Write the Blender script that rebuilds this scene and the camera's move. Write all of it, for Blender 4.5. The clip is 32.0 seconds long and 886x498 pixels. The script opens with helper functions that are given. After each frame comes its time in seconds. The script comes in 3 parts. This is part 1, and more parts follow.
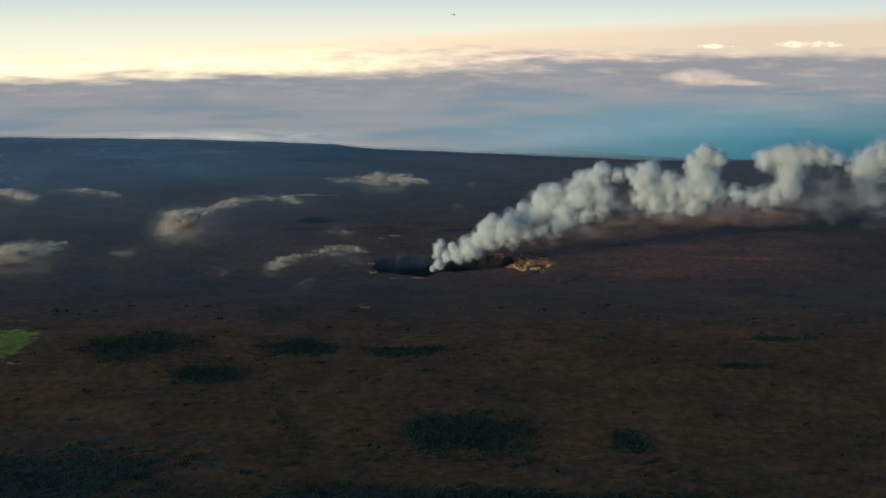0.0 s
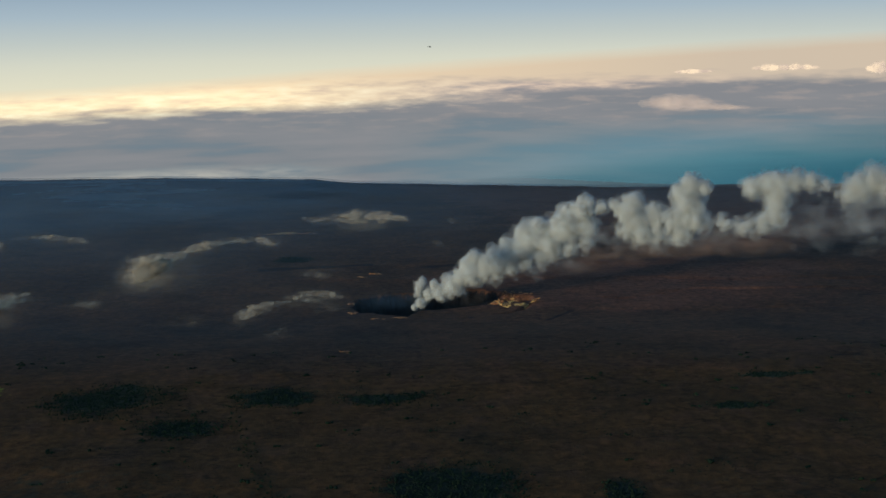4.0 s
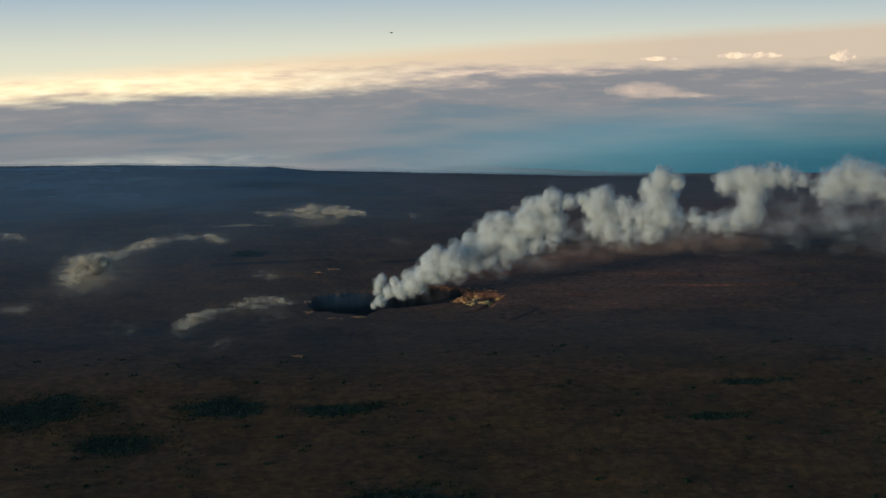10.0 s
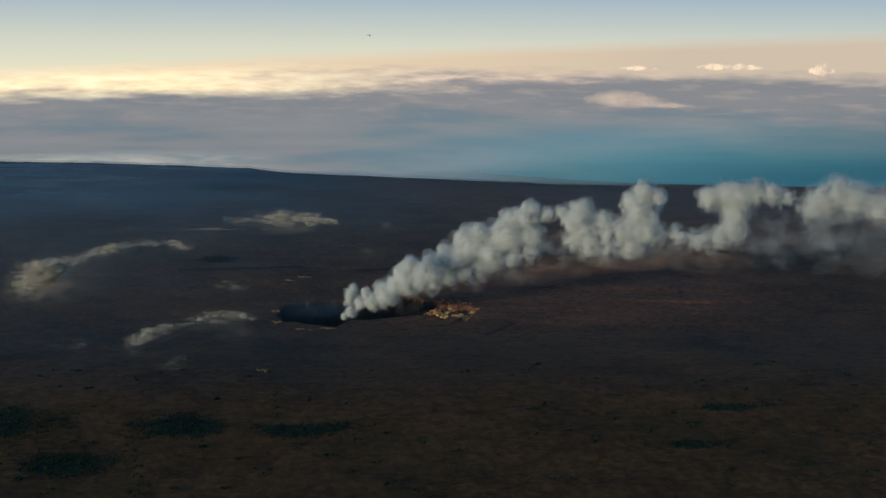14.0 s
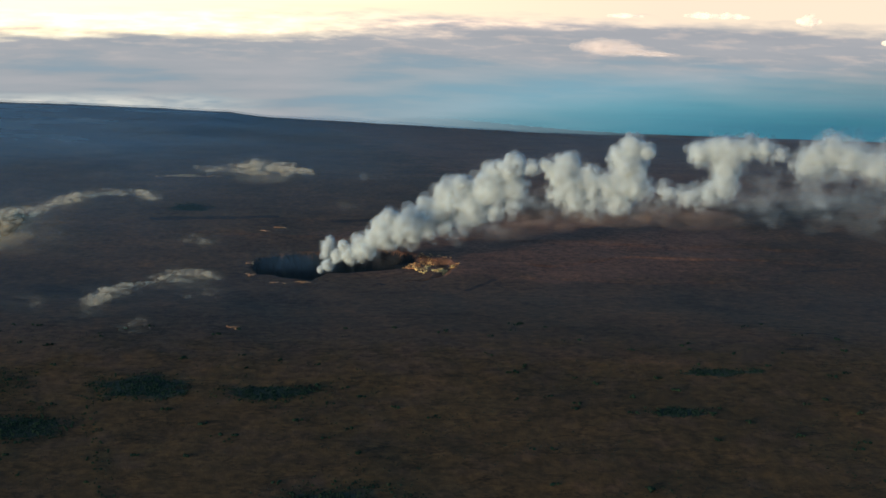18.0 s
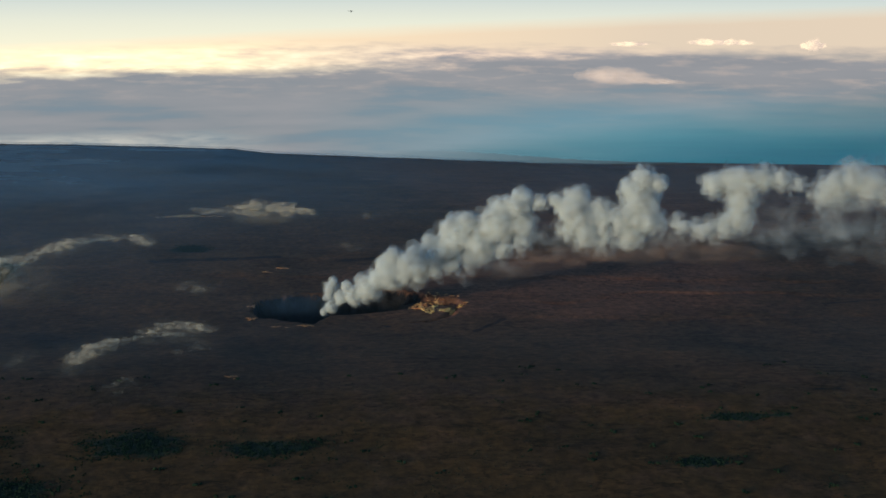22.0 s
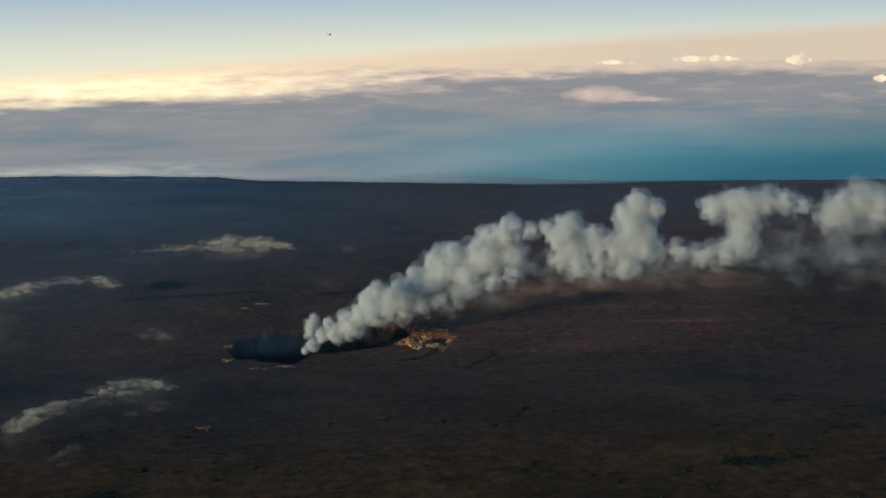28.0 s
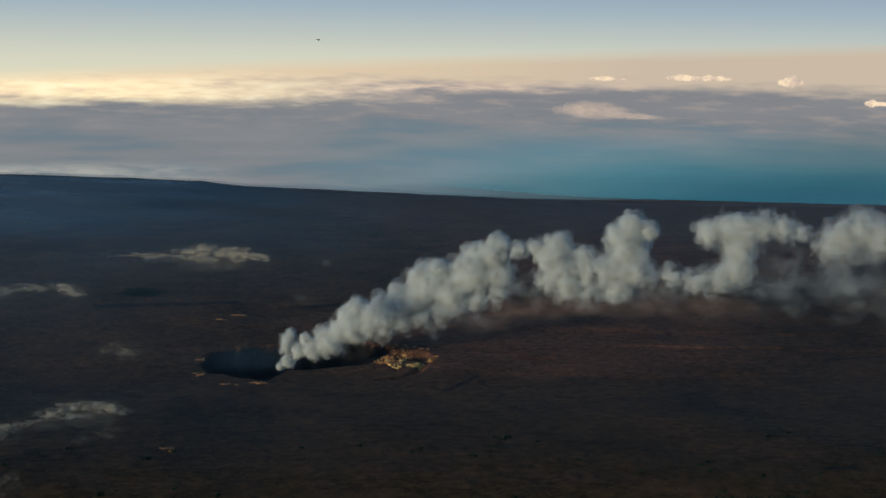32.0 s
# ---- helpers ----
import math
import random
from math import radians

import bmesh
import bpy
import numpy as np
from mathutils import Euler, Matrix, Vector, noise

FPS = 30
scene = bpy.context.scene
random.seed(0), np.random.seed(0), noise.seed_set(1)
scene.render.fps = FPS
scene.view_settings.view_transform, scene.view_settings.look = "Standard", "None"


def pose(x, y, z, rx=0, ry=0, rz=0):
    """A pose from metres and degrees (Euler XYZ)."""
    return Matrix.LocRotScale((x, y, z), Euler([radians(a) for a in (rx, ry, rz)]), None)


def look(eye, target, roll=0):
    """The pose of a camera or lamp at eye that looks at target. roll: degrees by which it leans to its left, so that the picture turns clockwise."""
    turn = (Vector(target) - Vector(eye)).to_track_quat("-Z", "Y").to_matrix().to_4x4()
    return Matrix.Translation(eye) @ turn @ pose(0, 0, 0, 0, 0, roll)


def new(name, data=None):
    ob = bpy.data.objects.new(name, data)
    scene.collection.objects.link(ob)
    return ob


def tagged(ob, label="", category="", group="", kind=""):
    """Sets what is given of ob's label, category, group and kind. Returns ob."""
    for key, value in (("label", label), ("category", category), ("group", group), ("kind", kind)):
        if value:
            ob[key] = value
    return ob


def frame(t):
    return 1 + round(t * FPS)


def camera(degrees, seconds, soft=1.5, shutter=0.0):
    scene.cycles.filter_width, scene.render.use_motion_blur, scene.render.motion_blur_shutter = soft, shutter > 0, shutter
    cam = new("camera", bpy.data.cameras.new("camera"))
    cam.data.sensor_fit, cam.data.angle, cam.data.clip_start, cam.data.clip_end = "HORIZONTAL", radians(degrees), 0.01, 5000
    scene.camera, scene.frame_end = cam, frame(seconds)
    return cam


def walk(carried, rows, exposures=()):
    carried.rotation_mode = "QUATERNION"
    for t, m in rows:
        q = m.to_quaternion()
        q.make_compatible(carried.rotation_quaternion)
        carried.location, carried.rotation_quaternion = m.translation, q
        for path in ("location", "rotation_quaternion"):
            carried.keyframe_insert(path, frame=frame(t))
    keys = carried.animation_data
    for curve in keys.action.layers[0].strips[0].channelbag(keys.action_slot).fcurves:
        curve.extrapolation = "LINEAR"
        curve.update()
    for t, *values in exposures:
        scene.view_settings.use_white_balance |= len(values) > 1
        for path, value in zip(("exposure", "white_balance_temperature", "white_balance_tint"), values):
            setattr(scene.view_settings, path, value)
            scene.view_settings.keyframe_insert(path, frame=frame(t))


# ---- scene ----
# The land is laid out at one fourteenth of its true size, so that the sea's horizon stays inside the lens's reach.
cam = camera(43.2, 32.0, soft=1.6)
scene.cycles.transparent_max_bounces = 64

# seconds, and the camera's yaw (to the left of +y), pitch and roll in degrees
TURNS = [
    (0, -0.43, -12.44, 0.03), (0.5, -0.92, -12.01, 0.13), (1, -1.34, -11.39, -0.22), (1.5, -1.39, -10.67, -0.53), (2, -1.21, -10.42, -0.76),
    (2.5, -0.99, -10.84, -0.62), (4.5, -1.52, -10.91, -2.08), (5, -1.66, -10.13, -2.85), (5.5, -1.53, -9.61, -2.41), (6, -1.61, -9.44, -1.66),
    (6.5, -1.96, -9.53, -0.96), (7, -2.32, -9.84, -0.27), (7.5, -2.49, -10.20, -0.16), (8, -2.57, -10.41, -0.36), (8.5, -2.58, -10.65, -0.55),
    (9, -2.62, -10.96, -0.61), (9.5, -2.82, -11.31, -0.70), (10, -3.10, -11.65, -0.87), (10.5, -3.37, -11.74, -1.27), (11, -3.56, -11.64, -1.70),
    (11.5, -3.70, -11.35, -1.81), (12, -3.74, -10.99, -1.67), (12.5, -3.80, -10.67, -1.36), (13, -3.93, -10.49, -0.93), (13.5, -4.20, -10.79, 0.03),
    (14, -4.33, -11.44, 0.61), (14.5, -4.39, -12.14, 0.87), (16.5, -4.75, -13.67, 1.39), (17, -4.97, -14.02, 1.72), (17.5, -5.17, -14.21, 1.81),
    (18, -5.33, -14.18, 1.61), (18.5, -5.12, -14.08, 1.06), (19, -4.62, -13.96, 0.85), (19.5, -4.15, -13.83, 0.95), (20, -4.06, -13.55, 1.43),
    (20.5, -4.54, -13.16, 2.22), (21, -5.09, -12.74, 2.33), (21.5, -5.26, -12.53, 1.38), (22, -4.85, -12.60, 0.33), (22.5, -4.09, -12.92, -0.33),
    (23, -3.86, -13.25, -0.20), (23.5, -4.18, -13.59, 0.33), (24, -4.66, -13.86, 0.70), (24.5, -5.20, -13.94, 1.37), (25, -5.55, -13.98, 1.51),
    (25.5, -5.45, -14.12, 1.02), (27.5, -4.84, -12.30, -0.38), (28, -5.36, -11.50, -0.88), (28.5, -5.49, -10.57, -1.48), (29, -5.37, -10.41, -0.99),
    (29.5, -5.46, -10.42, 0.17), (30, -5.89, -10.42, 1.43), (30.5, -6.44, -10.62, 1.99), (31, -6.61, -10.91, 1.74), (31.5, -6.36, -11.01, 1.29),
    (32, -6.04, -10.96, 1.09),
]


def eye_at(t):
    s = (t - 16) / 16
    return Vector((7.93 + 9.33 * s + 1.40 * s * s, -530.92 + 69.42 * s + 0.70 * s * s, 142.73 - 1.48 * s - 1.42 * s * s))


def aim(t, yaw, pitch, roll):
    a, b, e = radians(yaw), radians(pitch), eye_at(t)
    return look(e, e + Vector((-math.sin(a) * math.cos(b), math.cos(a) * math.cos(b), math.sin(b))), roll)


EXPOSURES = [(t, stops, 6300, 7) for t, stops in
             [(0, 0.60), (2, 0.27), (5, 0.2), (6, 0.05), (9, 0.17), (10, 0.3), (11, 0.28), (13, 0.13), (14.5, 0.36), (17, 0.86), (19, 0.96), (21, 0.68), (22, 0.54), (23, 0.65), (25, 0.86), (27.5, 0.42), (28, 0.38), (29, 0.14), (30, 0.06), (31, 0.12), (32, 0.15)]]
walk(cam, [(r[0], aim(*r)) for r in TURNS], exposures=EXPOSURES)

# ---- light ----
SUN_EL, SUN_AZ = 6.5, -126.0          # degrees; azimuth to the right of +y
world = bpy.data.worlds.new("world")
scene.world = world
world.use_nodes = True
wn, wl = world.node_tree.nodes, world.node_tree.links
wn.clear()
w_out, w_bg, w_sky = wn.new("ShaderNodeOutputWorld"), wn.new("ShaderNodeBackground"), wn.new("ShaderNodeTexSky")
w_sky.sky_type = "NISHITA"
w_sky.sun_disc = False
w_sky.sun_elevation, w_sky.sun_rotation = radians(SUN_EL), radians(SUN_AZ)
w_sky.altitude, w_sky.air_density, w_sky.dust_density, w_sky.ozone_density = 2500, 1.0, 0.6, 2.5
# a hazy layer of cream and grey-blue air lies round the whole horizon under the clear sky
w_co, w_sep, w_low, w_up, w_mul, w_mix = (wn.new("ShaderNode" + k) for k in ("TexCoord", "SeparateXYZ", "ValToRGB", "MapRange", "Mix", "Mix"))
wl.new(w_co.outputs["Generated"], w_sep.inputs[0])
w_el = wn.new("ShaderNodeMapRange")
w_el.inputs["From Min"].default_value, w_el.inputs["From Max"].default_value = -0.10, 0.20
wl.new(w_sep.outputs[2], w_el.inputs["Value"])
wl.new(w_el.outputs[0], w_low.inputs[0])
elements = w_low.color_ramp.elements
for p, c in ((0.20, (0.68, 0.63, 0.47)), (0.27, (0.58, 0.57, 0.47)), (0.33, (0.46, 0.49, 0.46)), (0.40, (0.34, 0.41, 0.46)), (0.52, (0.20, 0.28, 0.38)), (1.0, (0.16, 0.24, 0.36))):
    e = elements[0] if p == 0.20 else elements[-1] if p == 1.0 else elements.new(p)
    e.position, e.color = p, (*c, 1)
w_up.inputs["From Min"].default_value, w_up.inputs["From Max"].default_value = 0.05, 0.30
wl.new(w_sep.outputs[2], w_up.inputs["Value"])
w_mul.data_type, w_mul.blend_type = "RGBA", "MULTIPLY"
w_mul.inputs[0].default_value = 1.0
w_mul.inputs[7].default_value = (0.160, 0.152, 0.135, 1)
wl.new(w_sky.outputs[0], w_mul.inputs[6])
w_mix.data_type = "RGBA"
wl.new(w_up.outputs[0], w_mix.inputs[0])
wl.new(w_low.outputs[0], w_mix.inputs[6])
wl.new(w_mul.outputs[2], w_mix.inputs[7])
wl.new(w_mix.outputs[2], w_bg.inputs[0])
wl.new(w_bg.outputs[0], w_out.inputs[0])

sun = new("sun", bpy.data.lights.new("sun", "SUN"))
sun.data.energy, sun.data.angle, sun.data.color = 1.95, radians(2.5), (1.0, 0.84, 0.60)
a, b = radians(SUN_AZ), radians(SUN_EL)
sun_way = Vector((math.sin(a) * math.cos(b), math.cos(a) * math.cos(b), math.sin(b)))
sun.matrix_world = look(sun_way * 3000, (0, 0, 0))


# ---- noise on arrays ----
def hashed(i, j, k, seed):
    n = (i.astype(np.int64) * 374761393 + j.astype(np.int64) * 668265263 + k.astype(np.int64) * 2147483647 + seed * 144665) & 0xFFFFFFFF
    n = ((n ^ (n >> 13)) * 1274126177) & 0xFFFFFFFF
    n = ((n ^ (n >> 16)) * 2246822519) & 0xFFFFFFFF
    return ((n ^ (n >> 15)) & 0xFFFFFF) / float(0xFFFFFF)


def value_noise(p, seed=0):
    """Value noise from 0 to 1 at the points p, an array of n x 3."""
    f = np.floor(p)
    u = p - f
    u = u * u * (3 - 2 * u)
    i, j, k = f.T
    out = 0
    for a in (0, 1):
        for b in (0, 1):
            for c in (0, 1):
                w = (u[:, 0] if a else 1 - u[:, 0]) * (u[:, 1] if b else 1 - u[:, 1]) * (u[:, 2] if c else 1 - u[:, 2])
                out = out + w * hashed(i + a, j + b, k + c, seed)
    return out


def fbm(p, octaves=4, seed=0):
    total, amp, s = 0, 0.5, 0
    for o in range(octaves):
        total = total + amp * value_noise(p * 2.0**o + 17.3 * o, seed + o)
        s, amp = s + amp, amp * 0.5
    return total / s


def step(a, b, x):
    t = np.clip((x - a) / (b - a), 0, 1)
    return t * t * (3 - 2 * t)


def flat3(x, y, size):
    return np.stack([x / size, y / size, 0 * x + 0.5], -1)


# ---- materials ----
def material(name):
    m = bpy.data.materials.new(name)
    m.use_nodes = True
    t = m.node_tree
    for n in list(t.nodes):
        if n.type != "OUTPUT_MATERIAL":
            t.nodes.remove(n)
    return m, t.nodes, t.links, t.nodes["Material Output"]


def noise_node(nodes, links, scale, detail=5.0, rough=0.6, stretch=None, vector=None):
    n = nodes.new("ShaderNodeTexNoise")
    n.inputs["Scale"].default_value, n.inputs["Detail"].default_value, n.inputs["Roughness"].default_value = scale, detail, rough
    if vector is None:
        vector = nodes.new("ShaderNodeNewGeometry").outputs["Position"]
    if stretch:
        m = nodes.new("ShaderNodeMapping")
        m.inputs["Scale"].default_value = stretch
        links.new(vector, m.inputs["Vector"])
        vector = m.outputs[0]
    links.new(vector, n.inputs["Vector"])
    return n


def ramp_node(nodes, links, fac, stops):
    r = nodes.new("ShaderNodeValToRGB")
    e = r.color_ramp.elements
    while len(e) < len(stops):
        e.new(0.5)
    for el, (p, c) in zip(e, stops):
        el.position, el.color = p, (*c, 1.0) if len(c) == 3 else c
    links.new(fac, r.inputs["Fac"])
    return r


def mix_node(nodes, links, fac, a, b, blend="MIX"):
    m = nodes.new("ShaderNodeMix")
    m.data_type, m.blend_type = "RGBA", blend
    for sock, v in ((m.inputs[0], fac), (m.inputs[6], a), (m.inputs[7], b)):
        if hasattr(v, "links"):
            links.new(v, sock)
        elif isinstance(v, tuple):
            sock.default_value = (*v, 1.0)
        else:
            sock.default_value = v
    return m.outputs[2]


def ground_material():
    m, nodes, links, out = material("lava_land")
    p = nodes.new("ShaderNodeBsdfPrincipled")
    p.inputs["Roughness"].default_value = 0.95
    p.inputs["Specular IOR Level"].default_value = 0.15
    big = noise_node(nodes, links, 0.011, 8.0, 0.62)
    fine = noise_node(nodes, links, 0.30, 9.0, 0.74, (1.0, 1.0, 1.0))
    flow = noise_node(nodes, links, 0.035, 7.0, 0.68, (0.8, 1.0, 1.0))
    lava = ramp_node(nodes, links, big.outputs[0], [(0.30, (0.064, 0.037, 0.025)), (0.45, (0.082, 0.044, 0.025)), (0.60, (0.098, 0.050, 0.027)), (0.75, (0.082, 0.046, 0.027))])
    spot = ramp_node(nodes, links, fine.outputs[0], [(0.34, (0.52, 0.51, 0.50)), (0.5, (0.98, 0.98, 0.98)), (0.66, (1.6, 1.5, 1.4))])
    band = ramp_node(nodes, links, flow.outputs[0], [(0.35, (0.76, 0.76, 0.77)), (0.5, (1.0, 1.0, 1.0)), (0.66, (1.28, 1.20, 1.12))])
    col = lava.outputs[0]

    def layer(col, name, color, low, high, scale, amount=1.0):
        a = nodes.new("ShaderNodeAttribute")
        a.attribute_name = name
        n = noise_node(nodes, links, scale, 6.0, 0.65)
        add = nodes.new("ShaderNodeMath")
        add.operation = "ADD"
        links.new(a.outputs["Fac"], add.inputs[0])
        links.new(n.outputs[0], add.inputs[1])
        r = ramp_node(nodes, links, add.outputs[0], [(low, (0, 0, 0)), (high, (amount, amount, amount))])
        return mix_node(nodes, links, r.outputs[0], col, color)

    col = layer(col, "rust", (0.150, 0.070, 0.043), 0.75, 1.25, 0.05)
    col = layer(col, "earth", (0.080, 0.042, 0.015), 0.72, 1.25, 0.07)
    col = layer(col, "green", (0.018, 0.034, 0.026), 0.78, 1.20, 0.20, 0.85)
    col = layer(col, "pasture", (0.15, 0.18, 0.03), 0.85, 1.2, 0.3)
    # dark lava and pond, and the shade painted inside the pit
    col = layer(col, "char_pit_shade", (0.014, 0.014, 0.015), 0.8, 1.05, 0.3)
    col = layer(col, "mineral", (0.48, 0.29, 0.12), 0.93, 1.22, 0.5)
    col = mix_node(nodes, links, 1.0, col, spot.outputs[0], "MULTIPLY")
    col = mix_node(nodes, links, 1.0, col, band.outputs[0], "MULTIPLY")
    # thin dark cracks and flow edges across the lava
    for scale, stretch, wide in ((0.016, (0.7, 1.7, 1.0), 0.007), (0.05, (0.5, 1.2, 1.0), 0.010)):
        crack = noise_node(nodes, links, scale, 7.0, 0.60, stretch)
        line = ramp_node(nodes, links, crack.outputs[0], [(0.5 - wide, (1, 1, 1)), (0.5, (0.42, 0.44, 0.46)), (0.5 + wide, (1, 1, 1))])
        col = mix_node(nodes, links, 1.0, col, line.outputs[0], "MULTIPLY")
    links.new(col, p.inputs["Base Color"])
    bump = nodes.new("ShaderNodeBump")
    bump.inputs["Strength"].default_value, bump.inputs["Distance"].default_value = 0.4, 0.8
    links.new(fine.outputs[0], bump.inputs["Height"])
    links.new(bump.outputs[0], p.inputs["Normal"])
    links.new(p.outputs[0], out.inputs[0])
    return m


def water_material():
    m, nodes, links, out = material("sea_water")
    p = nodes.new("ShaderNodeBsdfPrincipled")
    n = noise_node(nodes, links, 0.004, 5.0, 0.6, (1.0, 3.0, 1.0))
    r = ramp_node(nodes, links, n.outputs[0], [(0.3, (0.06, 0.36, 0.38)), (0.7, (0.08, 0.44, 0.42))])
    links.new(r.outputs[0], p.inputs["Base Color"])
    p.inputs["Roughness"].default_value, p.inputs["IOR"].default_value = 0.45, 1.33
    p.inputs["Specular IOR Level"].default_value = 0.25
    p.inputs["Specular Tint"].default_value = (0.12, 0.72, 0.95, 1)
    w = noise_node(nodes, links, 0.25, 4.0, 0.6, (1.0, 2.5, 1.0))
    bump = nodes.new("ShaderNodeBump")
    bump.inputs["Strength"].default_value, bump.inputs["Distance"].default_value = 0.4, 0.5
    links.new(w.outputs[0], bump.inputs["Height"])
    links.new(bump.outputs[0], p.inputs["Normal"])
    links.new(p.outputs[0], out.inputs[0])
    return m


# ---- mesh helpers ----
def mesh_arrays(name, co, faces, mat, smooth=True):
    """A mesh from an array of points and an array of faces with one number of corners."""
    me = bpy.data.meshes.new(name)
    k = faces.shape[1]
    me.vertices.add(len(co))
    me.vertices.foreach_set("co", np.asarray(co, np.float32).ravel())
    me.loops.add(faces.size)
    me.loops.foreach_set("vertex_index", np.asarray(faces, np.int32).ravel())
    me.polygons.add(len(faces))
    me.polygons.foreach_set("loop_start", np.arange(0, faces.size, k, dtype=np.int32))
    me.polygons.foreach_set("use_smooth", np.full(len(faces), smooth))
    me.update(calc_edges=True)
    me.materials.append(mat)
    return me


def grid_faces(nx, ny):
    i = np.arange(nx * ny).reshape(ny, nx)
    return np.stack([i[:-1, :-1], i[:-1, 1:], i[1:, 1:], i[1:, :-1]], -1).reshape(-1, 4)


def part(name, me, parent, label=""):
    ob = new(name, me)
    ob.parent = parent
    return tagged(ob, label)


def spaced(knots):
    """Coordinates with the given spacing between knots: (place, spacing) pairs."""
    out = []
    for (a, d), (b, e) in zip(knots, knots[1:]):
        x = a
        while x < b:
            out.append(x)
            x += d + (e - d) * (x - a) / (b - a)
    return np.array(out + [knots[-1][0]])


# ---- the land ----
def pit_depth(x, y):
    """How deep the crater is at a place, 0 outside it."""
    wob = (fbm(flat3(x, y, 14.0), 5, 5) - 0.5) * 0.48
    d = np.hypot((x - 15) / 48, (y - 5) / 32) + wob
    pit = 1 - step(0.86, 1.02, d)
    bench = step(-7, 2, x - 0.5 * y + 14 * (fbm(flat3(x, y, 9.0), 3, 15) - 0.5)) * (1 - step(-4, 4, y - 5 - 0.10 * (x - 10)))
    depth = 15 * pit
    depth = depth * (1 - 0.86 * bench * pit)
    slump = step(12, 50, x) * pit
    ribs = np.abs(2 * fbm(np.stack([(x + 0.7 * y) / 5.5, (y - 0.7 * x) / 15.0, 0 * x], -1), 4, 9) - 1)
    return depth * (1 - 0.72 * slump) - slump * (1 - bench) * step(1.0, 0.82, d) * 5.0 * (0.3 - ribs)


def coast_line(x):
    return 1425 - 0.62 * np.clip(x - 200, 0, 210) - 0.29 * np.maximum(0, x - 410) + 60 * (fbm(flat3(x, 0 * x, 130.0), 5, 8) - 0.5)


# how far the land has fallen where the long slope meets the coastal plain, from one side to the other
FALL_X = [-1200, -500, -345, -155, -95, 0, 200, 410, 900]
FALL_Z = [61, 67, 69, 75, 83, 88, 96, 107, 109]


def land_height(x, y):
    z = 15.5 * step(-5, -175, y + 0.05 * x)
    z = z + 1.5 * (fbm(flat3(x, y, 45.0), 5, 1) - 0.5) * 2 + 0.5 * step(-150, -420, x) * step(150, 520, y)
    wob = 22 * (fbm(flat3(x, y, 60.0), 4, 21) - 0.5)
    z = z + 0.5 * step(0, 4, y - 104 - wob - 0.06 * x) * step(420, 130, y) * step(300, 160, np.abs(x))
    z = z + 0.45 * step(0, 3, y - 64 - wob + 0.1 * x) * step(150, 80, y) * step(150, 60, np.abs(x - 20))
    side = step(70, 110, x) * step(330, 220, x)
    for k, (cy, tall) in enumerate(((22, 1.1), (-14, 0.7), (52, 1.0), (96, 0.9))):
        w = y - cy - 45 * (fbm(flat3(x, y, 55.0), 5, 80 + k) - 0.5) + 0.08 * (x - 100)
        z = z + 0.5 * side * tall * step(-2, 0.5, w) * step(30, 2, w)
    c = coast_line(x)
    fall = np.clip((y - 230) / 900, 0, 1)
    z = z - np.interp(x, FALL_X, FALL_Z) * fall**1.25 + 3 * (fbm(flat3(x, y, 190.0), 5, 26) - 0.5) * step(250, 500, y)
    # the low coastal plain beyond, with a few knolls
    z = z + (-116 + (3 + 3 * fbm(flat3(x, y, 120.0), 4, 27)) * step(280, -250, x) - z) * step(1150, 1290, y)
    z = z - pit_depth(x, y)
    return np.where(y > c, z - 20 * step(0, 40, y - c), z)


def ellipse(x, y, cx, cy, rx, ry, soft=0.3, seed=0, ragged=0.35):
    d = np.hypot((x - cx) / rx, (y - cy) / ry) + ragged * (fbm(flat3(x, y, max(rx, ry) * 0.5), 6, 30 + seed) - 0.5)
    return 1 - step(1 - soft, 1 + soft * 0.5, d)


WOODS = [(-52, -194.5, 17, 11), (-11.7, -200.5, 17, 7.5), (9.7, -282, 22, 18), (58.2, -289, 7, 10), (-80, -224, 13, 12),
         (-111.5, -194, 24, 20), (133.5, -185, 14, 3.6), (108.6, -219, 9, 4), (-79, 132, 12, 11), (-19.4, -332, 60, 14), (-106.7, -314, 40, 22), (38.8, -330, 40, 8)]

# dark strips across the plain: from, to and half width
DARK_STRIPS = [(65.6, -40, 80.7, -19.6, 2.0), (237, -3, 268, 4, 1.6), (165.7, -161, 175, -161.4, 2.0), (-96, 105, -30, 108, 5.0), (6, 102, 42, 103.5, 5.0), (28, -31, 21, -22, 2.0)]

xs = spaced([(-5000, 250), (-1500, 60), (-500, 9), (-180, 1.6), (-40, 0.8), (70, 0.8), (260, 2.2), (600, 10), (1500, 60), (5000, 250)])
ys = spaced([(-2500, 150), (-700, 40), (-350, 2.0), (-60, 1.2), (-35, 0.8), (45, 0.8), (120, 2.5), (700, 7), (1700, 16), (3200, 120), (5200, 250)])
gx, gy = (v.ravel() for v in np.meshgrid(xs, ys))
gz = land_height(gx, gy)
land_mesh = mesh_arrays("ground", np.stack([gx, gy, gz], -1), grid_faces(len(xs), len(ys)), ground_material())


def paint(name, values):
    at = land_mesh.attributes.new(name, "FLOAT", "POINT")
    at.data.foreach_set("value", np.asarray(values, np.float32))


